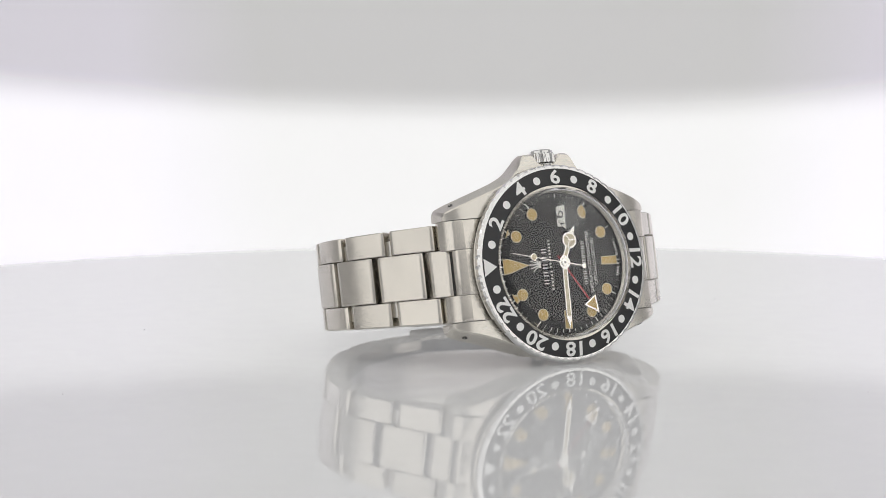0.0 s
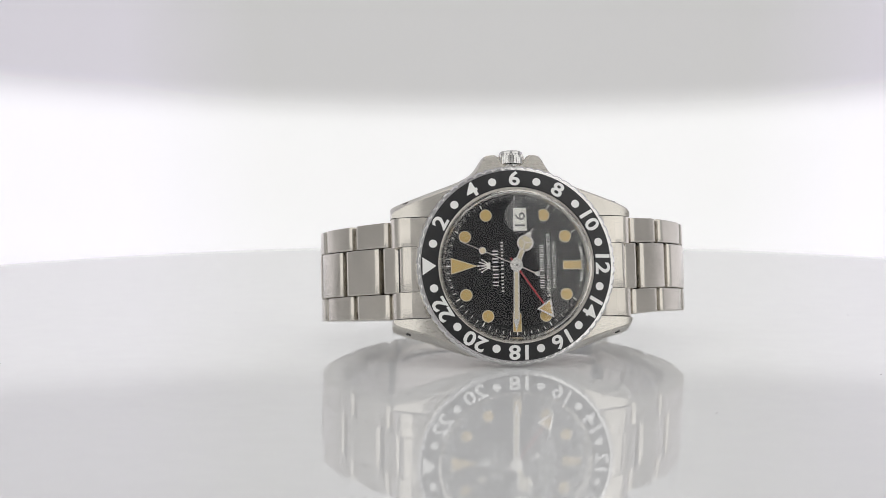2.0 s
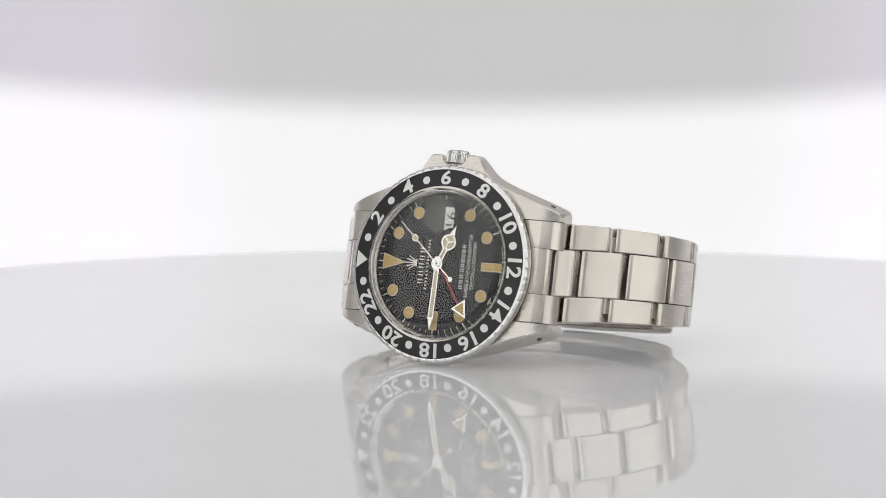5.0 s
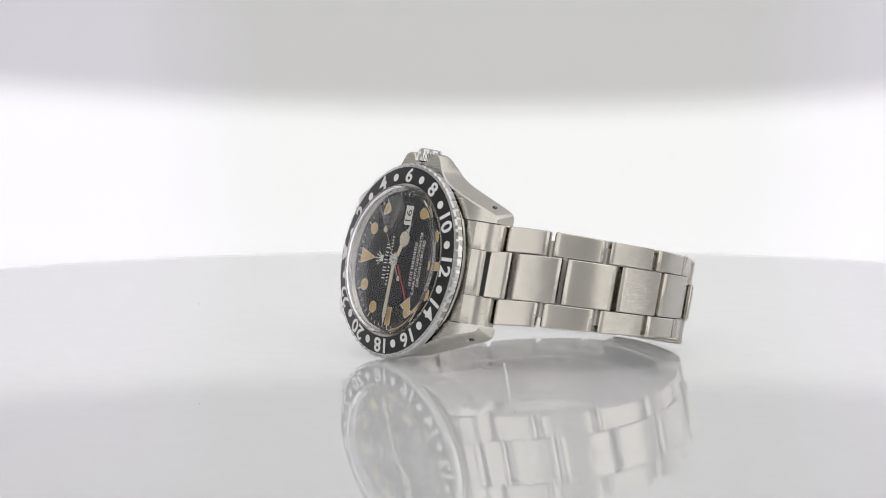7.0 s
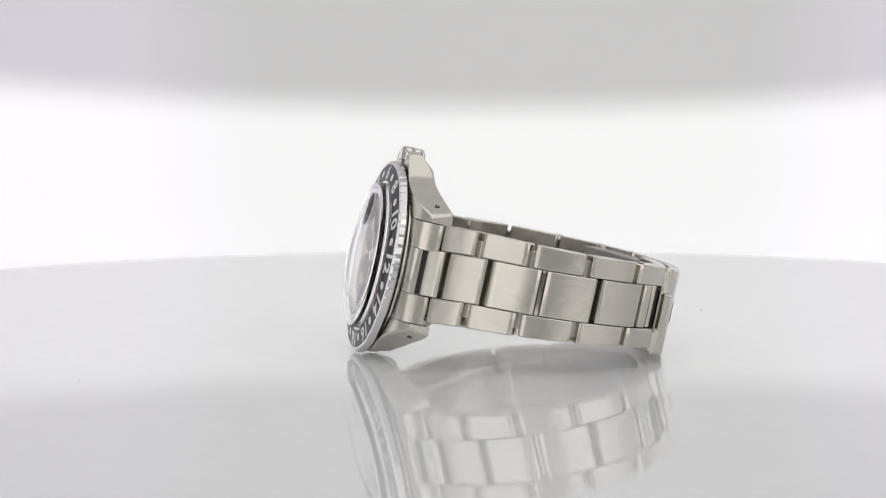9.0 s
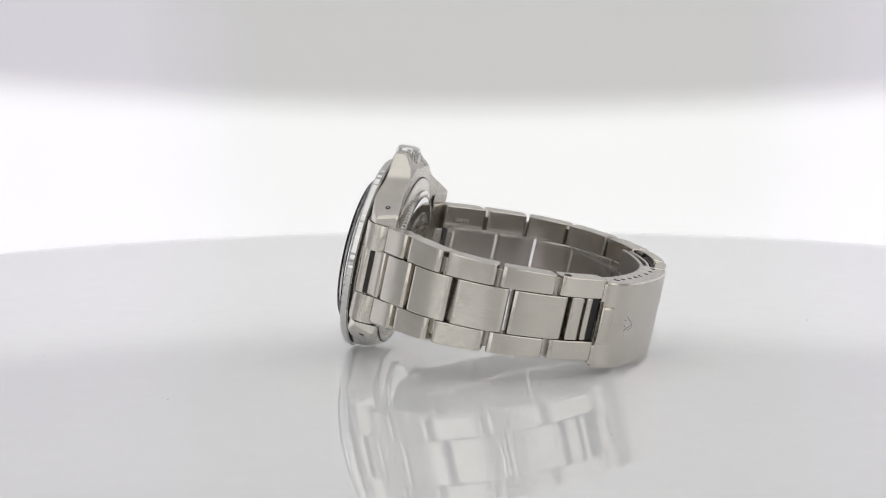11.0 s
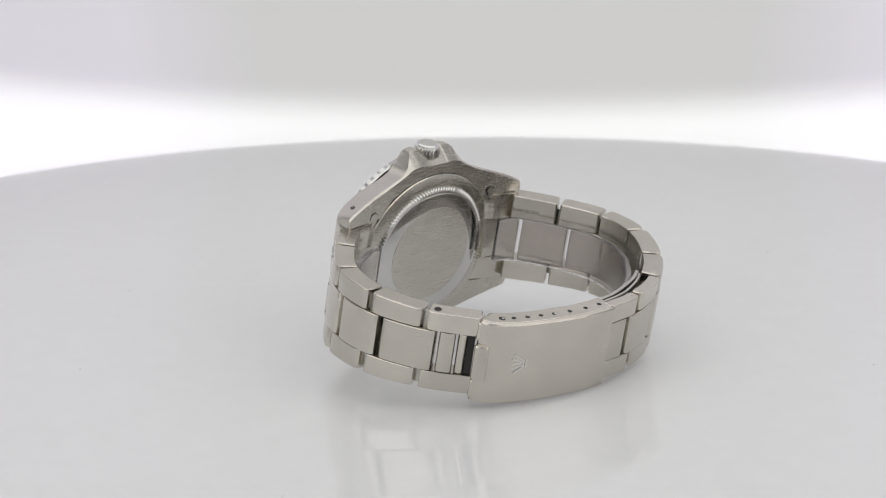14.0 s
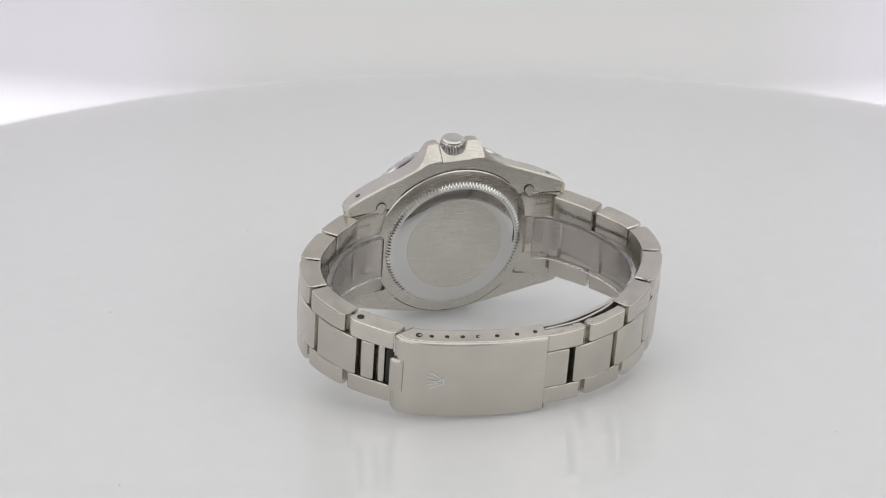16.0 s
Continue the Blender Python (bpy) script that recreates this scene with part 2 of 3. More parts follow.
def build_turntable():
    top = tagged(new("turntable"), "round glossy white acrylic turntable with a rounded rim", "turntable")
    part("tabletop", upright_lathe([(0, 0), (0.1, 0), (0.1956, 0), (0.1960, -0.0004), (0.1960, -0.0076), (0.1956, -0.008), (0, -0.008)], 192), TABLE, top)
    rng = random.Random(4)
    for x, y, s in ((-0.098, -0.012, 0.45), (0.07, -0.045, 0.35), (-0.05, 0.06, 0.4), (0.03, -0.085, 0.35), (0.085, 0.04, 0.35), (-0.02, -0.07, 0.3)):
        bm = bmesh.new()
        bmesh.ops.create_icosphere(bm, subdivisions=1, radius=s * 0.5 * MM)
        for v in bm.verts:
            v.co *= rng.uniform(0.6, 1.3)
            v.co.z = v.co.z * 0.4 + 0.1 * MM
            v.co += Vector((x, y, 0))
        part("dust_speck", bm, DUST, top, "grey speck of dust")
    stand = tagged(new("turntable_stand"), "grey enamelled pedestal with a lamp drum under the turntable", "stand")
    part("lamp_drum", upright_lathe([(0, -0.055), (0.183, -0.055), (0.183, -0.012), (0.187, -0.012), (0.187, -0.06), (0, -0.06)], 96), TABLE_SIDE, stand, "white open lamp drum")
    part("column", upright_lathe([(0, -0.061), (0.11, -0.061), (0.11, -0.07), (0.06, -0.08), (0.05, -0.11), (0.05, -0.76), (0.07, -0.78),
                                  (0, -0.78)], 64), GREY_PAINT, stand)
    part("foot_plate", upright_lathe([(0, -0.781), (0.2, -0.781), (0.21, -0.79), (0.21, -0.819), (0, -0.819)], 64), GREY_PAINT, stand)
    return top


def backdrop_material():
    m = mat("backdrop_painted_glow", (0.80, 0.80, 0.83), 0.85)
    n, l, b = nodes_of(m)
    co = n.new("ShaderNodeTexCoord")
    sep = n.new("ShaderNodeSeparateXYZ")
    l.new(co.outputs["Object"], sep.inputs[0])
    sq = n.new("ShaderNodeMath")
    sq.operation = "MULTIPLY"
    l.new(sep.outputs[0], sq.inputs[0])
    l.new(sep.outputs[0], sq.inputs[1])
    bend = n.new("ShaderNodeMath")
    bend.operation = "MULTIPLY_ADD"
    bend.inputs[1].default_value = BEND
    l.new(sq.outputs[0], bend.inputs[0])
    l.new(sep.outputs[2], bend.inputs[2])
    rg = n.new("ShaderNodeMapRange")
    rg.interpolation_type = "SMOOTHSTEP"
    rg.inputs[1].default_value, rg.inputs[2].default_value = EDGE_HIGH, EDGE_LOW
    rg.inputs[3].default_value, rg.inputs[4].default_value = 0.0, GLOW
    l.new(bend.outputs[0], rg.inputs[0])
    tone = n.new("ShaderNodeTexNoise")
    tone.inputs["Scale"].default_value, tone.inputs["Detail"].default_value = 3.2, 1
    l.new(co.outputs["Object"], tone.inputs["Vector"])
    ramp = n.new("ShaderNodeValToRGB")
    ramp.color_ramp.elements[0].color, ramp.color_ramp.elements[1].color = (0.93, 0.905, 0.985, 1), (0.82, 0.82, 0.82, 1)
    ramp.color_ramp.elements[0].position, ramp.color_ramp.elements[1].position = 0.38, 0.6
    # lilac light at both ends is painted into the base colour, unevenly
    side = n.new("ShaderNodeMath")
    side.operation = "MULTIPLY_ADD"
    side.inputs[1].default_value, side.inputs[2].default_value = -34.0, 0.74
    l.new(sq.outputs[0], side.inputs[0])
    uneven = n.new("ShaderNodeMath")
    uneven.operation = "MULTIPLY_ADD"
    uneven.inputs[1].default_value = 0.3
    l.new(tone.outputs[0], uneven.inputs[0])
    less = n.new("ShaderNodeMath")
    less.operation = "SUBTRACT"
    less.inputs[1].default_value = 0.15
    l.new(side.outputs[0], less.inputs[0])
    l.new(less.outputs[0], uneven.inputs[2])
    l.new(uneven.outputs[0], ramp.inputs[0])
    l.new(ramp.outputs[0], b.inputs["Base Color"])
    # the band's brightness is painted in as emission, with no lamp behind it
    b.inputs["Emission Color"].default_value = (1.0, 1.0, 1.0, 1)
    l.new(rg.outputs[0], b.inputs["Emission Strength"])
    return m


# light painted as glow on the lower backdrop: heights in metres on the panel
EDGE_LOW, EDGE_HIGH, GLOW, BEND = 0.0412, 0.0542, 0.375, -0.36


def build_backdrop():
    bm = bmesh.new()
    rows = []
    nx, w, y = 24, 0.55, 0.208
    for i in range(nx + 1):
        x = -w + 2 * w * i / nx
        rows.append([bm.verts.new((x, yy, zz)) for yy, zz in ((y, -0.33), (y, 0.0), (y, 0.05), (y, 0.30), (y - 0.02, 0.42), (y - 0.10, 0.52), (y - 0.10, 0.528),
                                                              (y - 0.012, 0.426), (y + 0.008, 0.30), (y + 0.008, -0.33))])
    for a, b in zip(rows, rows[1:]):
        for k in range(10):
            bm.faces.new((a[k], b[k], b[(k + 1) % 10], a[(k + 1) % 10]))
    bm.faces.new(rows[0])
    bm.faces.new(rows[-1][::-1])
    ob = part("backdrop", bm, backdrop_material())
    return tagged(ob, "white backdrop panel with a glow painted into its lower band", "backdrop", kind="structure")


# ---- the watch ----
RIGHT_NODES = [(24.1, 7.2), (31.0, 13.4), (37.5, 22.3), (38.9, 33.5), (34.6, 44.6), (27.0, 53.0)]
LEFT_NODES = [(-24.1, 7.4), (-30.5, 15.7), (-35.3, 25.0), (-34.8, 35.9), (-28.4, 46.8), (-20.0, 54.5), (-10.0, 58.8), (-1.5, 59.9)]
CLASP_NODES = [(27.3, 52.2), (26.0, 54.3), (21.8, 56.5), (15.4, 58.3), (6.8, 59.8), (-1.6, 60.0)]


def build_case(watch):
    bm = lathe([(0, 2.2), (18.9, 2.2), (19.1, 2.5), (19.0, 4.0), (17.3, 7.4), (0, 7.4)], 128, closed=False)
    case = part("case", bm, SATIN, watch, "brushed steel case with crown guards", smooth=21)
    grid = [0.0, 0.8, 1.6, 2.3, 2.9, 2.95, 3.3, 4.1, 4.9, 5.4, 5.8, 6.2, 6.6, 7.0, 7.5, 8.1, 8.8, 9.6, 10.6, 11.8, 13.0, 14.5, 16.0, 17.5, 19.0, 20.3, 21.4, 22.3, 23.0, 23.5, 23.8, 23.95]

    def crown_side(x):
        return float(np.interp(x, [0, 2.0, 2.95, 3.3, 4.9, 5.4, 5.8, 6.2, 6.6, 7.0, 7.5, 8.1, 8.8, 9.6, 10.6, 12, 17, 20.5, 22.5, 23.5, 23.95],
                               [20.2, 20.2, 21.75, 22.0, 22.05, 21.9, 21.5, 20.9, 20.25, 19.65, 19.05, 18.5, 18.05, 17.65, 17.2, 16.65, 14.9, 13.7, 12.95, 12.5, 11.9]))

    def far_side(x):
        return float(np.interp(x, [0, 4, 9, 12, 17, 20.5, 22.5, 23.5, 23.95], [18.2, 18.1, 17.3, 16.3, 14.4, 13.35, 12.75, 12.3, 11.7]))

    def front(x):
        return float(np.interp(x, [0, 12, 15, 18, 21, 23.0, 23.95], [2.1, 2.1, 2.25, 2.6, 3.4, 4.4, 5.1]))

    def back(x):
        return float(np.interp(x, [0, 10, 15, 20, 23.5, 23.95], [7.3, 7.3, 7.7, 8.5, 9.15, 9.1]))

    # two flanks, each in one piece from lug to lug; the crown side swells into the guards and dips for the crown
    for sz, outline in ((1, crown_side), (-1, far_side)):
        bm = bmesh.new()
        rings = []
        for x in [-v for v in grid[:0:-1]] + grid:
            ax = abs(x)
            zi = float(np.interp(ax, [13, 14.5], [8.0, 10.02]))
            zo, y0, y1 = outline(ax), front(ax), back(ax)
            lean = 0.95 * min(1.0, max(0.0, (ax - 4) / 6))
            if sz > 0:
                cz = float(np.interp(ax, [2.0, 2.95, 5.4, 7.0, 8.5, 12], [0.9, 2.5, 2.6, 0.8, 0.3, 0.35]))
                cy = float(np.interp(ax, [2.0, 2.95, 5.4, 7.0, 8.5, 12], [1.3, 3.0, 3.0, 1.0, 0.35, 0.4]))
            else:
                cz = float(np.interp(ax, [0, 10, 16], [1.2, 1.0, 0.4]))
                cy = float(np.interp(ax, [0, 10, 16], [1.8, 1.4, 0.5]))
            c = 0.3
            sec = [(zi, y0), (zo - lean - c, y0), (zo - lean, y0 + c), (zo, y1 - cy), (zo - cz, y1), (zi, y1)]
            reach = x if ax < 17 else math.copysign(17 + (ax - 17) * 0.96, x)
            rings.append([bm.verts.new((reach * MM, y * MM, sz * z * MM)) for z, y in sec])
        for a, b in zip(rings, rings[1:]):
            for k in range(6):
                bm.faces.new((a[k], b[k], b[(k + 1) % 6], a[(k + 1) % 6]))
        bm.faces.new(rings[0])
        bm.faces.new(rings[-1])
        part("case_flank", bm, SATIN, case, smooth=24)
    for sx in (1, -1):
        for sz, z in ((1, 13.16), (-1, 12.87)):
            # flush black disc paints the shade of the lug hole; nothing is bored
            hole = bmesh.new()
            bmesh.ops.create_cone(hole, cap_ends=True, segments=16, radius1=0.5 * MM, radius2=0.5 * MM, depth=0.08 * MM,
                                  matrix=Matrix.Translation((sx * 20.75 * MM, 6.2 * MM, sz * z * MM)) @ Matrix.Rotation(radians(sz * 11.5), 4, "X") @ Matrix.Rotation(radians(sz * sx * 19), 4, "Y"))
            part("lug_hole_shade", hole, SHADOW, case, "dark disc painting the shade in a drilled lug hole")
            tip = bmesh.new()
            bmesh.ops.create_icosphere(tip, subdivisions=2, radius=0.22 * MM, matrix=Matrix.Translation((sx * 20.8 * MM, 6.25 * MM, sz * (z - 0.14) * MM)))
            part("spring_bar_tip", tip, POLISHED, case, "bright tip of the spring bar")
    # screwed case back
    part("back_ring", lathe([(13.0, 7.2), (17.15, 7.2), (17.15, 7.55), (16.95, 7.75), (14.9, 8.2), (13.0, 8.25)], 160), SATIN, case)
    part("fluted_ring", lathe([(12.5, 7.9), (14.75, 7.9), (14.75, 8.5), (14.25, 8.8), (12.5, 8.8)], 480,
                              ripple=lambda k, i: -0.5 if (k in (1, 2, 3) and i % 4 in (0, 1)) else 0.0), POLISHED, case, "finely notched steel ring")
    part("back_rim", lathe([(9.9, 8.3), (13.85, 8.3), (13.75, 8.65), (13.2, 8.85), (10.45, 9.2), (9.9, 9.2)], 128), POLISHED, case, "polished rim of the case back")
    bm = lathe([(0, 8.6), (10.42, 8.6), (10.42, 9.24), (0, 9.24)], 96, closed=False)
    part("back_disc", bm, SATIN, case, "plain brushed steel centre of the case back")
    # thin black ring paints the shade in the case back groove
    part("ring_seam_shade", lathe([(17.1, 7.2), (17.32, 7.2), (17.32, 7.45), (17.1, 7.45)], 160), SHADOW, case, "dark ring painting the shaded seam round the case back")


def build_crown(watch):
    bm = bmesh.new()
    n = 96
    prof = [(0, 18.2), (1.5, 18.2), (2.2, 20.1), (2.6, 20.3), (2.6, 21.9), (2.45, 22.2), (2.35, 22.25), (2.3, 22.65), (1.9, 22.9), (0, 22.98)]
    rings = []
    for k, (r, z) in enumerate(prof):
        ring = []
        for i in range(n):
            a = 2 * math.pi * i / n
            rr = r - (0.24 if 2 <= k <= 4 and i % 4 in (0, 1) else 0)
            ring.append(bm.verts.new((rr * math.cos(a) * MM, (3.8 + rr * math.sin(a)) * MM, z * MM)))
        rings.append(ring)
    for a, b in zip(rings, rings[1:]):
        for i in range(n):
            bm.faces.new((a[i], a[(i + 1) % n], b[(i + 1) % n], b[i]))
    bmesh.ops.remove_doubles(bm, verts=bm.verts, dist=1e-7)
    part("crown", bm, POLISHED, watch, "fluted steel winding crown")


def build_bezel(watch):
    teeth = 60

    def notch(k, i):
        if k not in (2, 3, 4):
            return 0.0
        d = abs((i % 10) - 4.5) / 4.5
        return -0.16 * max(0.0, 1 - (1 - d) * 2.2) if k != 4 else 0.0

    ring = part("bezel", lathe([(15.2, 1.75), (15.2, 0.2), (18.75, 0.02), (19.25, 0.14), (19.55, 0.5), (19.55, 1.45), (19.2, 1.75)], teeth * 10,
                               ripple=lambda k, i: notch(k - 1, i)), POLISHED, watch, "notched steel bezel ring")
    # black ring fills the groove, painting the shade below the bezel
    part("bezel_gap_shade", lathe([(15.3, 1.7), (18.7, 1.7), (18.7, 2.3), (15.3, 2.3)], 96), SHADOW, ring, "dark ring painting the shade under the bezel")
    insert = part("bezel_insert", lathe([(15.35, 0.1), (15.35, -0.42), (15.5, -0.5), (18.45, -0.06), (18.7, 0.02), (18.7, 0.1)], 192), INSERT, ring,
                  "black aluminium 24 hour ring")

    def face_y(r):
        return -0.5 + (r - 15.5) * 0.44 / 2.95

    def sloped(bm, r0):
        for v in bm.verts:
            v.co.y += (math.hypot(v.co.x, v.co.z) - r0 * MM) * 0.44 / 2.95
        return bm

    for h in range(1, 24, 2):
        u = hour(h)
        part("bezel_dot", sloped(disc(16.85 * u[0], 16.85 * u[1], 0.8, face_y(16.85) + 0.1, face_y(16.85) - 0.03), 16.85), WHITE, ring)
    for h in range(2, 24, 2):
        u = hour(h)
        r = (u[1], -u[0])
        part("numeral", sloped(lettering(str(h), 2.9, (17.05 * u[0], 17.05 * u[1]), r, u, face_y(17.05) + 0.03, 0.06, 0.024, 1.22), 17.05), WHITE, ring)
    part("triangle_mark", sloped(prism([(-15.75, 0), (-18.4, 1.75), (-18.4, -1.75)], face_y(17.2) + 0.08, face_y(17.2) - 0.03), 17.2), WHITE, ring, "silvery white triangle")


def build_dial(watch):
    y = 1.0
    part("inner_ring", lathe([(14.05, 1.2), (14.05, 0.8), (14.5, 0.1), (14.8, -0.25), (15.35, -0.3), (15.35, 1.2)], 144), SATIN, watch, "bright ring round the dial")
    dial = part("dial", lathe([(0, y), (14.1, y), (14.1, y + 0.5), (0, y + 0.5)], 96, closed=False), DIAL, watch, "matt black dial")
    for m in range(60):
        a = radians(180 - 6 * m)
        c, s = math.cos(a), math.sin(a)
        w, r0 = (0.10, 12.75) if m % 5 == 0 else (0.05, 12.95)
        pts = [(r * c - k * s, r * s + k * c) for r, k in ((r0, -w), (13.65, -w), (13.65, w), (r0, w))]
        part("minute_tick", prism(pts, y + 0.02, y - 0.02), WHITE, dial)
    for h in (1, 2, 4, 5, 7, 8, 10, 11):
        u = hour(2 * h)
        mk = part("hour_marker", disc(11.35 * u[0], 11.35 * u[1], 1.2, y + 0.05, y - 0.03), PALE_LUME, dial, "round aged cream hour marker")
        part("marker_fill", disc(11.35 * u[0], 11.35 * u[1], 1.02, y + 0.02, y - 0.07), LUME, mk)
    for h in (6, 9):
        u = hour(2 * h)
        v = (-u[1], u[0])
        pts = [(11.1 * u[0] + a * u[0] + b * v[0], 11.1 * u[1] + a * u[1] + b * v[1]) for a, b in ((-1.85, -0.85), (1.85, -0.85), (1.85, 0.85), (-1.85, 0.85))]
        mk = part("hour_marker", prism(pts, y + 0.05, y - 0.03), PALE_LUME, dial, "rectangular aged cream hour marker")
        pts = [(11.1 * u[0] + a * u[0] + b * v[0], 11.1 * u[1] + a * u[1] + b * v[1]) for a, b in ((-1.68, -0.68), (1.68, -0.68), (1.68, 0.68), (-1.68, 0.68))]
        part("marker_fill", prism(pts, y + 0.02, y - 0.07), LUME, mk)
    mk = part("hour_marker", prism([(-7.5, 0), (-12.7, 1.65), (-12.7, -1.65)], y + 0.05, y - 0.03), PALE_LUME, dial, "triangular aged cream hour marker")
    part("marker_fill", prism([(-8.1, 0), (-12.53, 1.38), (-12.53, -1.38)], y + 0.02, y - 0.07), LUME, mk)
    # date window
    win = part("date_window", prism([(-0.05, 7.2), (2.2, 7.2), (2.2, 11.05), (-0.05, 11.05)], y + 0.02, y - 0.06), PAPER, dial, "cream date window")
    part("date_number", lettering("16", 1.7, (1.07, 9.1), (0, 1), (-1, 0), y - 0.06, 0.02, 0.0, 1.25), INK, win)
    # printing: maker's words as plain bars, the rest as letters
    def strip(x, z0, z1, h, name="print_bar"):
        part(name, prism([(x - h / 2, z0), (x + h / 2, z0), (x + h / 2, z1), (x - h / 2, z1)], y + 0.02, y - 0.025), WHITE, dial)
    for k in range(5):
        for e in (0.0, 0.62):
            strip(-4.0, -3.95 + 1.52 * k + e, -3.73 + 1.52 * k + e, 1.15)
    for k in range(6):
        strip(-2.65, -5.1 + 0.68 * k, -4.84 + 0.68 * k, 0.5)
    for k in range(9):
        strip(-2.65, -0.75 + 0.64 * k, -0.5 + 0.64 * k, 0.5)
    for k in range(3):
        for e in (0.0, 0.42):
            strip(5.15, -4.5 + 1.02 * k + e, -4.33 + 1.02 * k + e, 0.85)
    for k in range(6):
        for e in (0.0, 0.38):
            strip(5.15, -1.15 + 0.92 * k + e, -0.98 + 0.92 * k + e, 0.85)
    part("print_line", lettering("SUPERLATIVE CHRONOMETER", 0.74, (6.45, 0.0), (0, 1), (-1, 0), y, 0.025, 0.0, 0.86), WHITE, dial)
    part("print_line", lettering("OFFICIALLY CERTIFIED", 0.74, (7.55, 0.05), (0, 1), (-1, 0), y, 0.025, 0.0, 0.86), WHITE, dial)
    # fan-shaped emblem
    bm = bmesh.new()
    for k in range(-2, 3):
        a = radians(180 + 17 * k)
        c, s = math.cos(a), math.sin(a)
        q = [(r * c - w * s, r * s + w * c) for r, w in ((0.7, -0.13), (2.5 - 0.18 * abs(k), -0.07), (2.5 - 0.18 * abs(k), 0.07), (0.7, 0.13))]
        prism([(-4.85 + x, z) for x, z in q], y + 0.02, y - 0.03, bm)
        disc(-4.85 + (2.55 - 0.18 * abs(k)) * c, (2.55 - 0.18 * abs(k)) * s, 0.17, y + 0.02, y - 0.03, 10, bm)
    prism([(-5.6, -0.55), (-5.0, -0.72), (-5.0, 0.72), (-5.6, 0.55)], y + 0.02, y - 0.035, bm)
    part("emblem", bm, WHITE, dial, "small white fan-shaped emblem")
    for k in (-3.2, -2.7, -2.3, -1.8, -0.9, 0.9, 1.8, 2.3, 2.8, 3.3):
        strip(math.sqrt(13.1 ** 2 - k * k), k, k + 0.28, 0.5, "small_print")


def flat(points, y, t, material, parent, name, label=""):
    return part(name, prism(points, y, y - t, None), material, parent, label)


def turned(points, deg):
    c, s = math.cos(radians(deg)), math.sin(radians(deg))
    return [(x * c - z * s, x * s + z * c) for x, z in points]


def build_hands(watch):
    # 24 hour hand, red with a lumed arrow
    g = -55.0
    arm = flat(turned([(-1.8, -0.16), (9.4, -0.16), (9.4, 0.16), (-1.8, 0.16)], g), 0.72, 0.1, RED, watch, "day_hand", "thin red 24 hour hand")
    flat(turned([(12.5, 0), (9.2, 1.75), (9.2, -1.75)], g), 0.70, 0.14, HAND, arm, "arrow", "white-edged arrow tip")
    flat(turned([(11.75, 0), (9.5, 1.2), (9.5, -1.2)], g), 0.565, 0.05, LUME, arm, "arrow_fill", "aged cream arrow fill")
    # hour hand
    h = 66.5
    arm = flat(turned([(-1.2, -0.55), (3.4, -0.55), (3.4, 0.55), (-1.2, 0.55)], h), 0.48, 0.12, HAND, watch, "hour_hand", "pale hour hand with a round window")
    c = turned([(4.75, 0)], h)[0]
    part("ring", disc(c[0], c[1], 1.62, 0.48, 0.36, 32), HAND, arm)
    part("window", disc(c[0], c[1], 1.3, 0.37, 0.33, 32), PALE_LUME, arm, "pale cream fill")
    for k in (0, 120, 240):
        pts = [(4.75 + x, z) for x, z in turned([(0, -0.12), (1.4, -0.12), (1.4, 0.12), (0, 0.12)], k + 180)]
        flat(turned(pts, h), 0.335, 0.03, HAND, arm, "spoke")
    flat(turned([(6.2, -0.62), (8.3, 0), (6.2, 0.62)], h), 0.48, 0.12, HAND, arm, "tip")
    flat(turned([(0.9, -0.3), (3.2, -0.3), (3.2, 0.3), (0.9, 0.3)], h), 0.37, 0.04, PALE_LUME, arm, "fill")
    # minute hand
    m = 268.6
    arm = flat(turned([(-1.4, -0.55), (10.6, -0.62), (12.9, 0), (10.6, 0.62), (-1.4, 0.55)], m), 0.25, 0.12, HAND, watch, "minute_hand", "pale minute hand")
    flat(turned([(1.4, -0.3), (10.5, -0.36), (10.5, 0.36), (1.4, 0.3)], m), 0.14, 0.05, PALE_LUME, arm, "fill")
    part("hub", disc(0, 0, 1.25, 0.75, -0.02, 32), HAND, watch)
    # sweeping seconds hand
    bm = prism([(-4.4, -0.1), (11.9, -0.06), (11.9, 0.06), (-4.4, 0.1)], 0.0, -0.1)
    sec = part("seconds_hand", bm, HAND, watch, "white seconds hand with a lumed dot")
    part("dot_ring", disc(7.2, 0, 0.72, 0.0, -0.13, 24), HAND, sec)
    part("dot_fill", disc(7.2, 0, 0.56, -0.12, -0.16, 24), PALE_LUME, sec)
    part("counterweight", disc(-4.45, 0, 0.5, 0.0, -0.12, 24), HAND, sec)
    part("cap", disc(0, 0, 0.75, 0.02, -0.2, 24), HAND, sec)
    part("pin", disc(0, 0, 0.2, -0.19, -0.24, 12), SHADOW, sec)
    return sec


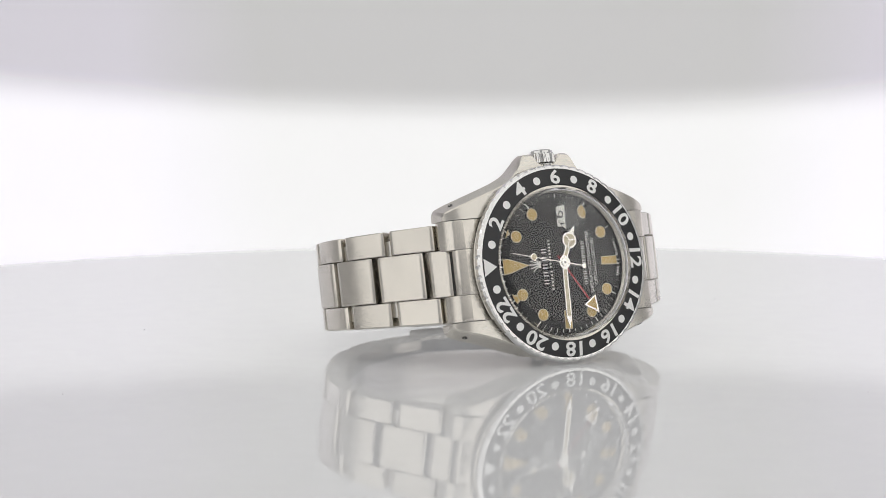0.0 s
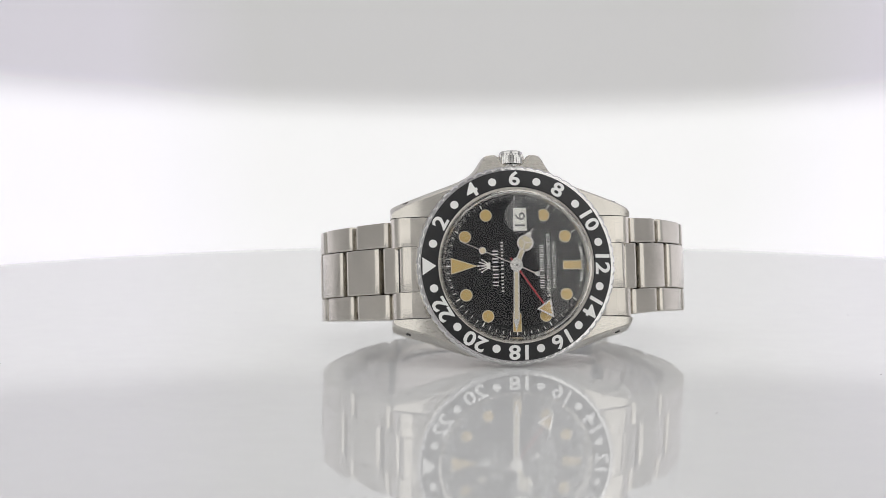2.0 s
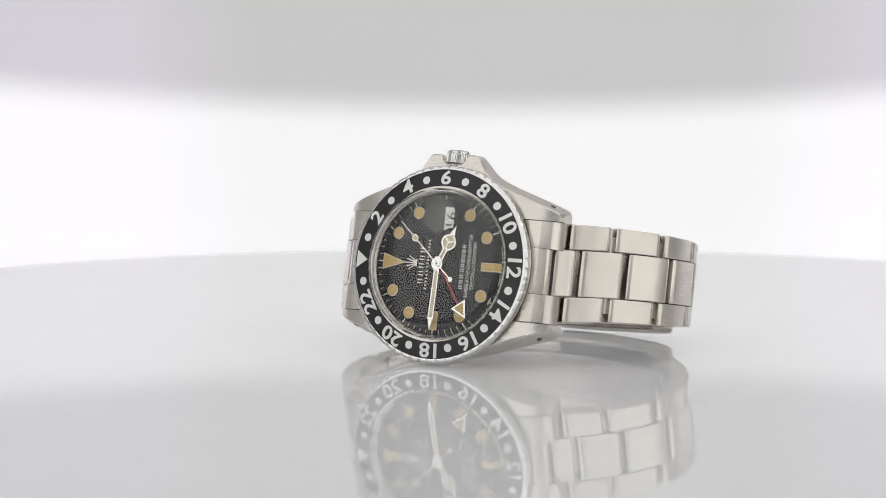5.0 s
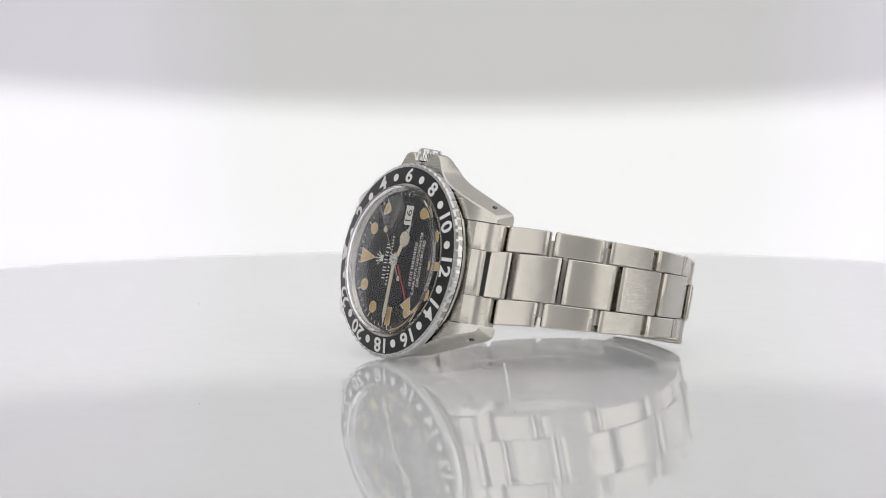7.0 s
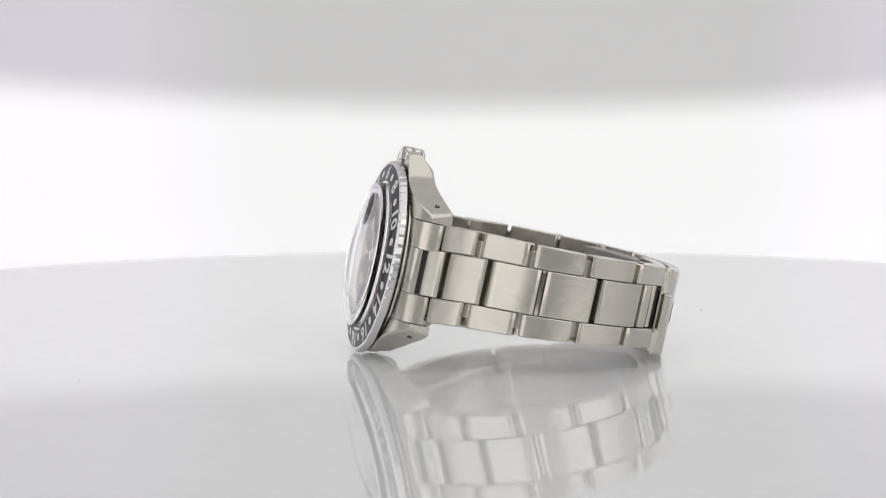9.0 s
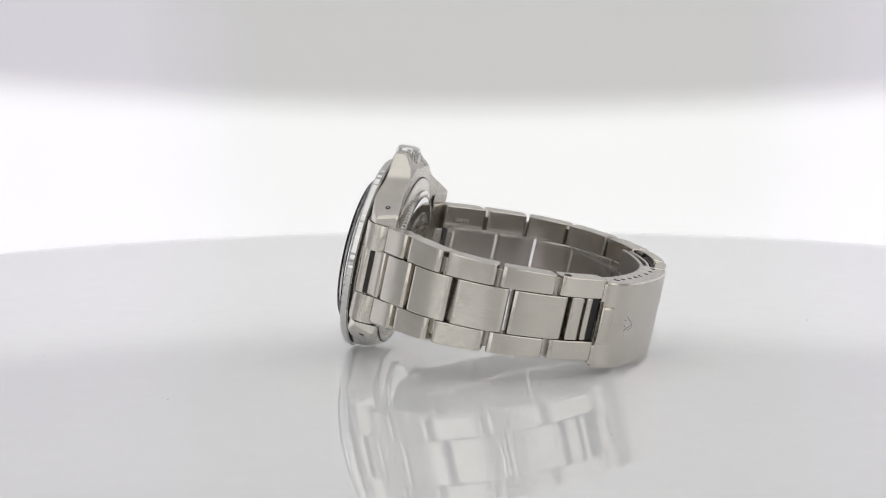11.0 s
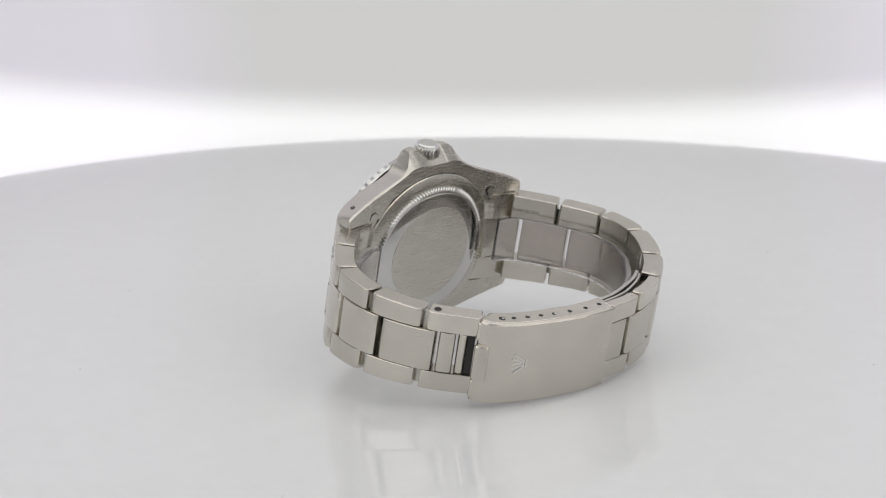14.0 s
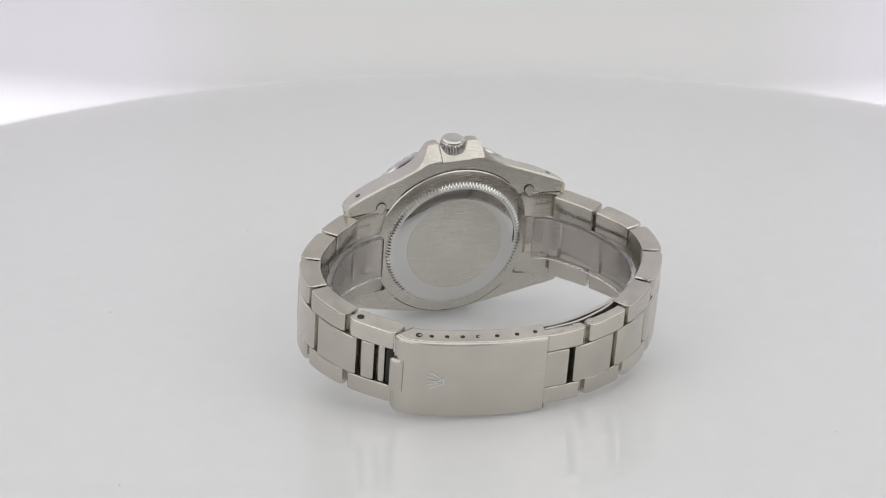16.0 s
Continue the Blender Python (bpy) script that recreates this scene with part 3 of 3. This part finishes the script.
def build_crystal(watch):
    outer = [(14.75, 0.0), (14.75, -1.5), (14.63, -1.88), (14.3, -2.15), (13.6, -2.38), (12.4, -2.62), (11, -2.84), (9, -3.07), (7, -3.24), (5, -3.36), (3, -3.43), (0, -3.47)]
    inner = [(0, -2.35), (4, -2.3), (7, -2.12), (10, -1.82), (13.0, -1.4), (13.9, -1.15), (14.25, -0.8), (14.3, 0.0)]
    ob = part("crystal", lathe(outer + inner, 128), ACRYLIC, watch, "domed clear acrylic crystal", smooth=50)
    ob.visible_shadow = False
    # date magnifier: a shallow lens that follows the dome
    rs, ys = [p[0] for p in outer[::-1]], [p[1] for p in outer[::-1]]

    def dome(x, z):
        return float(np.interp(math.hypot(x, z), rs, ys)) - 0.03

    bm = bmesh.new()
    n, sides = 40, []
    for rise in (0.0, 0.42):
        rings = []
        for f in (1.0, 0.93, 0.75, 0.5, 0.25, 0.0):
            ring = []
            for i in range(n):
                x, z = 0.9 + 3.4 * f * math.cos(2 * math.pi * i / n), 9.2 + 3.4 * f * math.sin(2 * math.pi * i / n)
                ring.append(bm.verts.new((x * MM, (dome(x, z) - rise * (1 - f * f) - (0.06 if rise else 0.0)) * MM, z * MM)))
            rings.append(ring)
        for a, c in zip(rings, rings[1:]):
            for i in range(n):
                bm.faces.new((a[i], a[(i + 1) % n], c[(i + 1) % n], c[i]))
        sides.append(rings[0])
    for i in range(n):
        bm.faces.new((sides[0][i], sides[0][(i + 1) % n], sides[1][(i + 1) % n], sides[1][i]))
    bmesh.ops.remove_doubles(bm, verts=bm.verts, dist=1e-7)
    lens = part("date_magnifier", bm, ACRYLIC, ob, "small clear magnifying lens", smooth=50)
    lens.visible_shadow = False


def middle(y, side):
    """Height of the bracelet's middle line above the case's own, for the depth y behind the dial."""
    if side > 0:
        return float(np.interp(y, [5, 13, 35, 50, 60], [0.1, 1.1, 2.15, 2.7, 2.7]))
    return float(np.interp(y, [5, 14, 22, 40, 58], [-0.2, 0.25, 0.5, 1.6, 2.5]))


def widths(path, s, side):
    """Lower and upper edge of the bracelet, then of its centre row, at a length s of its path."""
    u = min(1.0, max(0.0, s / path.length))
    m = middle(path.at(s)[0].y, side)
    outer, inner = float(np.interp(u, [0, 0.75, 1], [9.65, 8.2, 8.05])), 4.55 - 0.4 * u
    return m - outer, m + outer, m - inner, m + inner


def build_bracelet(watch):
    def sweep(a, b, c, n=9):
        return [tuple((1 - k / n) ** 2 * a[i] + 2 * (k / n) * (1 - k / n) * b[i] + (k / n) ** 2 * c[i] for i in (0, 1)) for k in range(n + 1)]

    shoulder = [(14.0, 2.6), (18.0, 2.5), (20.3, 2.8)] + sweep((22.0, 3.5), (23.5, 4.4), (23.75, 6.9)) + [(23.7, 7.7), (22.6, 9.4), (17.5, 8.5), (14.0, 7.2)]
    mid = [(16.2, 2.6), (18.0, 2.5), (20.3, 2.8)] + sweep((21.6, 3.35), (22.25, 3.7), (22.3, 4.6), 5) + [(22.3, 7.0), (22.0, 8.8), (16.2, 8.3)]
    for sx in (1, -1):
        full = [(sx * x, y) for x, y in shoulder]
        m = 0.1 if sx > 0 else -0.3
        part("end_link", slab(full, m + 4.48, 9.84, None, 0.06), BRUSHED, watch)
        part("end_link", slab(full, -9.84, m - 4.48, None, 0.06), BRUSHED, watch)
        part("end_link_centre", slab([(sx * x, y) for x, y in mid], m - 4.42, m + 4.42, None, 0.06), BRUSHED, watch)
        # tongue of the end link with its round ear, let into the back of the lug
        ear = [(16.15 + 0.95 * math.cos(radians(a)), 10.75 + 0.95 * math.sin(radians(a))) for a in range(-20, 221, 20)]
        # the larger dark plate paints a shade line round the tongue
        for grow, y0, y1, material, name in ((0.13, 7.4, 8.06, SHADOW, "tongue_seam"), (0.0, 7.4, 8.16, SATIN, "end_link_tongue")):
            pts = [(16.15 + (x - 16.15) * (1 + grow), 10.75 + (z - 10.75) * (1 + grow)) for x, z in ear]
            pts += [(16.7 - grow, 8.2), (17.6 - grow, 6.2), (18.2 - grow, 3.5), (21.0, 3.5), (21.0, 9.95 + grow), (17.6, 9.95 + grow)]
            part(name, prism([(sx * x, z) for x, z in pts], y0, y1), material, watch)
        # dark block in the end-link slit, painting its shade
        part("end_recess_shade", slab([(sx * x, y) for x, y in [(22.32, 4.9), (22.45, 5.2), (22.6, 6.9), (22.32, 6.9)]], m - 4.3, m + 4.3), SHADOW, watch, "dark block painting the shade of a gap")
    thick = 4.1
    for nodes, side, last in ((RIGHT_NODES, 1.0, 5), (LEFT_NODES, -1.0, 7)):
        path = Path(nodes)
        tot = path.length
        j = path.joints
        for i in range(last):
            s0, s1 = j[i] + 0.36, j[i + 1] + (0.6 if side < 0 and i == last - 1 else -0.46)
            a0, b0, c0, d0 = widths(path, s0, side)
            a1, b1, c1, d1 = widths(path, s1, side)
            deep = 2.3 if side < 0 and i >= 5 else thick
            part("outer_link", bar(path, s0, s1, 0, deep, (d0 + 0.08, d1 + 0.08), (b0, b1), 0.22, 6, None, 1.05, 0.95, side), BRUSHED, watch)
            part("outer_link", bar(path, s0, s1, 0, thick, (a0, a1), (c0 - 0.08, c1 - 0.08), 0.22, 6, None, 1.05, 0.95, side), BRUSHED, watch)

        def centre(s0, s1, o0, r, n, roll, drop, name="centre_link", material=BRUSHED, label="", o1=thick - 0.1):
            _, _, c0, d0 = widths(path, s0, side)
            _, _, c1, d1 = widths(path, s1, side)
            part(name, bar(path, s0, s1, o0, o1, (c0, c1), (d0, d1), r, n, None, roll, drop, side), material, watch, label)

        cj = [-3.1] + [v + 3.1 for v in j]
        cj[1] = j[0] + 2.6
        n = len(cj) - 2
        for i in range(n):
            centre(cj[i] + 0.36, cj[i + 1] - 0.4, -0.12, 0.22, 6, 1.05, 0.95)
        if side > 0:
            s = cj[n]
            centre(s + 0.3, s + 3.5, 0.0, 0.22, 4, 0.7, 0.7)
            centre(s + 4.0, s + 5.7, 0.25, 0.22, 4, 0.6, 0.6)
            # black plate put in for the shade between last link and lip
            centre(s + 5.75, s + 7.2, 0.7, 0.1, 3, 0.0, 0.0, "clasp_gap", SHADOW, "dark plate painting the shade before the clasp", 3.2)
        else:
            # solid dark bar stands in for the shade between the blades
            part("blade_gap_shade", bar(path, j[5] + 3.5, tot - 0.2, 2.35, 3.1, (7.1,) * 2, (9.75,) * 2, 0.1, 8, side=side), SHADOW, watch, "dark bar painting the shade between the folding blades")
            centre(cj[n] + 0.75, tot + 0.6, -0.05, 0.3, 4, 0.0, 0.0)
        if side < 0:
            # worn marks stamped on the inner face of the first link
            for k in range(5):
                s = j[0] + 2.6 + 0.75 * k
                part("stamped_mark", bar(path, s, s + 0.5, thick - 0.02, thick + 0.03, (6.4, 6.4), (7.1, 7.1), 0.02, 2, side=side), INNER, watch)
        # pins between the links
        for i in range(1, last):
            bm = bmesh.new()
            q = path.point(j[i], 1.75 * side)
            bmesh.ops.create_cone(bm, cap_ends=True, segments=12, radius1=0.62 * MM, radius2=0.62 * MM, depth=15.0 * MM,
                                  matrix=Matrix.Translation((q.x * MM, q.y * MM, middle(q.y, side) * MM)))
            part("link_pin", bm, INNER, watch)


def build_clasp(watch):
    path = Path(CLASP_NODES)
    L = path.length
    low, high = -6.65, 10.5
    cover = part("clasp_cover", bar(path, 0, L, -0.35, 0.65, (low, low), (high, high), 0.45, 16, None, 1.6, 0.4, 1.0), BRUSHED, watch, "smooth brushed steel clasp cover")
    part("clasp_flange", bar(path, 0.3, L - 0.1, 0.4, 4.6, (high - 0.95,) * 2, (high - 0.05,) * 2, 0.25, 16), BRUSHED, cover)
    part("clasp_flange", bar(path, 0.3, L - 0.1, 0.4, 4.6, (low + 0.1,) * 2, (low + 0.95,) * 2, 0.25, 16), BRUSHED, cover)
    # adjustment holes: dark discs on the flange, their shade painted black
    for k, s in enumerate((5.0, 7.7, 10.85, 13.95, 17.0, 20.8, 25.0, 28.8)):
        q = path.point(s, 2.3)
        bm = bmesh.new()
        r = (0.46 if k else 0.66) * MM
        bmesh.ops.create_cone(bm, cap_ends=True, segments=14, radius1=r, radius2=r, depth=0.06 * MM,
                              matrix=Matrix.Translation((q.x * MM, q.y * MM, (high - 0.04) * MM)))
        part("spring_bar_hole_shade", bm, SHADOW, cover, "small dark disc painting the shade in an adjustment hole")
        if k in (0, 4):
            bm = bmesh.new()
            bmesh.ops.create_cone(bm, cap_ends=True, segments=14, radius1=0.34 * MM, radius2=0.3 * MM, depth=0.08 * MM,
                                  matrix=Matrix.Translation(((q.x - 0.2) * MM, (q.y + 0.1) * MM, (high - 0.035) * MM)))
            part("spring_bar_end", bm, POLISHED, cover, "bright end of the spring bar")
    lip = Path([(28.55, 52.5), (28.15, 53.4), (27.45, 54.2), (26.2, 55.15)])
    part("clasp_lip", bar(lip, 0.2, lip.length, 0.0, 1.2, (-1.7, -1.7), (5.7, 5.7), 0.5, 6, None, 0.6, 0.4), BRUSHED, cover, "flip-up lip of the clasp")
    # dark sheet across the mouth paints the shade inside the clasp
    part("clasp_mouth_shade", bar(path, 0.9, 1.6, 0.7, 4.2, (low + 0.9,) * 2, (high - 0.9,) * 2, 0.1, 2), SHADOW, cover, "dark plate painting the shade in the clasp opening")
    part("clasp_cheek", bar(path, -0.25, 1.7, -0.2, 4.0, (6.2,) * 2, (high - 0.5,) * 2, 0.4, 2), BRUSHED, cover, "rounded mouth edge")
    part("clasp_cheek", bar(path, -0.25, 1.7, -0.2, 4.0, (low + 0.5,) * 2, (-2.2,) * 2, 0.4, 2), BRUSHED, cover, "rounded mouth edge")
    # fan emblem in low relief
    bm = bmesh.new()
    s0 = 8.3
    for k in range(-2, 3):
        a = radians(17 * k)
        for r0, r1, wide in ((0.9, 3.6, 0.15), (0.2, 0.6, 0.85)):
            if wide > 0.5 and k:
                continue
            c, s = math.cos(a), math.sin(a)
            ring = []
            for r, w in ((r0, -wide), (r1, -wide), (r1, wide), (r0, wide)):
                z = 1.9 + (r * s + w * c) * 1.0
                q0 = path.point(s0 - (r * c - w * s) + 2.6, -0.34)
                q1 = path.point(s0 - (r * c - w * s) + 2.6, -0.5)
                ring.append((q0, q1, z))
            lo = [bm.verts.new((q.x * MM, q.y * MM, z * MM)) for q, _, z in ring]
            hi = [bm.verts.new((q.x * MM, q.y * MM, z * MM)) for _, q, z in ring]
            bm.faces.new(hi)
            bm.faces.new(lo)
            for i in range(4):
                bm.faces.new((lo[i], lo[(i + 1) % 4], hi[(i + 1) % 4], hi[i]))
    part("clasp_emblem", bm, POLISHED, cover, "stamped fan-shaped emblem")
    # folding blades under the cover
    inner = Path([(24.0, 50.4), (14.0, 53.6), (4.0, 55.2), (-6.0, 54.9), (-15.5, 51.6), (-19.5, 49.2)])
    part("folding_blade", bar(inner, 0, inner.length, 0, 0.8, (-3.0,) * 2, (9.7,) * 2, 0.2, 16), INNER, watch, "thin steel folding blade")
    outer = Path([(-2.0, 56.6), (-9.0, 55.5), (-15.5, 52.7), (-18.5, 50.6)])
    part("folding_blade", bar(outer, 0, outer.length, 0, 0.6, (-4.3,) * 2, (9.9,) * 2, 0.2, 10), INNER, watch, "thin steel folding blade")
    # pin heads on the edge of the links
    left = Path(LEFT_NODES)
    right = Path(RIGHT_NODES)
    for p, s, sd in ((left, left.joints[6] - 1.6, -1), (left, left.joints[5] - 1.4, -1), (left, left.joints[4] - 1.0, -1), (left, left.joints[6] + 2.0, -1)):
        q = p.point(s, 1.75 * sd)
        bm = bmesh.new()
        bmesh.ops.create_cone(bm, cap_ends=True, segments=18, radius1=0.66 * MM, radius2=0.6 * MM, depth=0.16 * MM,
                              matrix=Matrix.Translation((q.x * MM, q.y * MM, (widths(p, s, sd)[1] + 0.03) * MM)))
        part("pin_head", bm, BRUSHED, watch)
    q = right.point(right.joints[4] + 2.2, 1.75)
    # screw hole shown by a black disc that paints its shade
    bm = bmesh.new()
    bmesh.ops.create_cone(bm, cap_ends=True, segments=18, radius1=0.72 * MM, radius2=0.72 * MM, depth=0.1 * MM,
                          matrix=Matrix.Translation((q.x * MM, q.y * MM, (widths(right, right.joints[4] + 2.2, 1)[1] + 0.015) * MM)))
    part("screw_hole_shade", bm, SHADOW, watch, "dark disc painting the shade in a link screw hole")


SLEEVE_NODES = [(16.6, 10.6), (20.5, 11.6), (27.2, 15.8), (32.4, 24.0), (33.6, 33.5), (30.6, 41.5), (24.6, 47.2), (12.0, 51.4), (0.0, 52.9), (-10.0, 51.6),
                (-19.0, 47.5), (-26.0, 41.5), (-30.2, 34.5), (-30.2, 26.5), (-26.0, 18.0), (-20.5, 12.0), (-16.6, 10.7)]


def build_watch():
    watch = tagged(new("wristwatch"), "steel wristwatch with black dial and bezel lying on its side", "watch")
    build_case(watch)
    build_crown(watch)
    build_bezel(watch)
    build_dial(watch)
    sec = build_hands(watch)
    build_crystal(watch)
    build_bracelet(watch)
    build_clasp(watch)
    liner = tagged(new("bracelet_liner"), "clear plastic strip coiled inside the watch bracelet", "plastic strip")
    path = Path(SLEEVE_NODES)
    st = part("plastic_strip", bar(path, 0, path.length, 0, 1.3, (-4.2,) * 2, (5.6,) * 2, 0.35, 90), SLEEVE, liner)
    st.visible_shadow = False
    return watch, sec, liner


turntable = build_turntable()
backdrop = build_backdrop()
wristwatch, seconds_hand, liner = build_watch()
REST = Matrix.Translation((2.51 * MM, -24.47 * MM, 19.62 * MM)) @ Matrix.Rotation(radians(1.15), 4, "Z") @ Matrix.Rotation(radians(-12.4), 4, "X") @ Matrix.Rotation(radians(0.23), 4, "Y")


def motions():
    steps = [0.5 * k for k in range(33)]
    walk(turntable, [(t, Matrix.Rotation(radians(table_turn(t)), 4, "Z")) for t in steps])
    walk(wristwatch, [(t, Matrix.Rotation(radians(table_turn(t)), 4, "Z") @ REST) for t in steps])
    walk(liner, [(t, Matrix.Rotation(radians(table_turn(t)), 4, "Z") @ REST) for t in steps])
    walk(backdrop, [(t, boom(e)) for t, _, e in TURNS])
    walk(seconds_hand, [(t, Matrix.Rotation(radians(-(168.5 - 6.0 * t)), 4, "Y")) for t in range(17)])


motions()
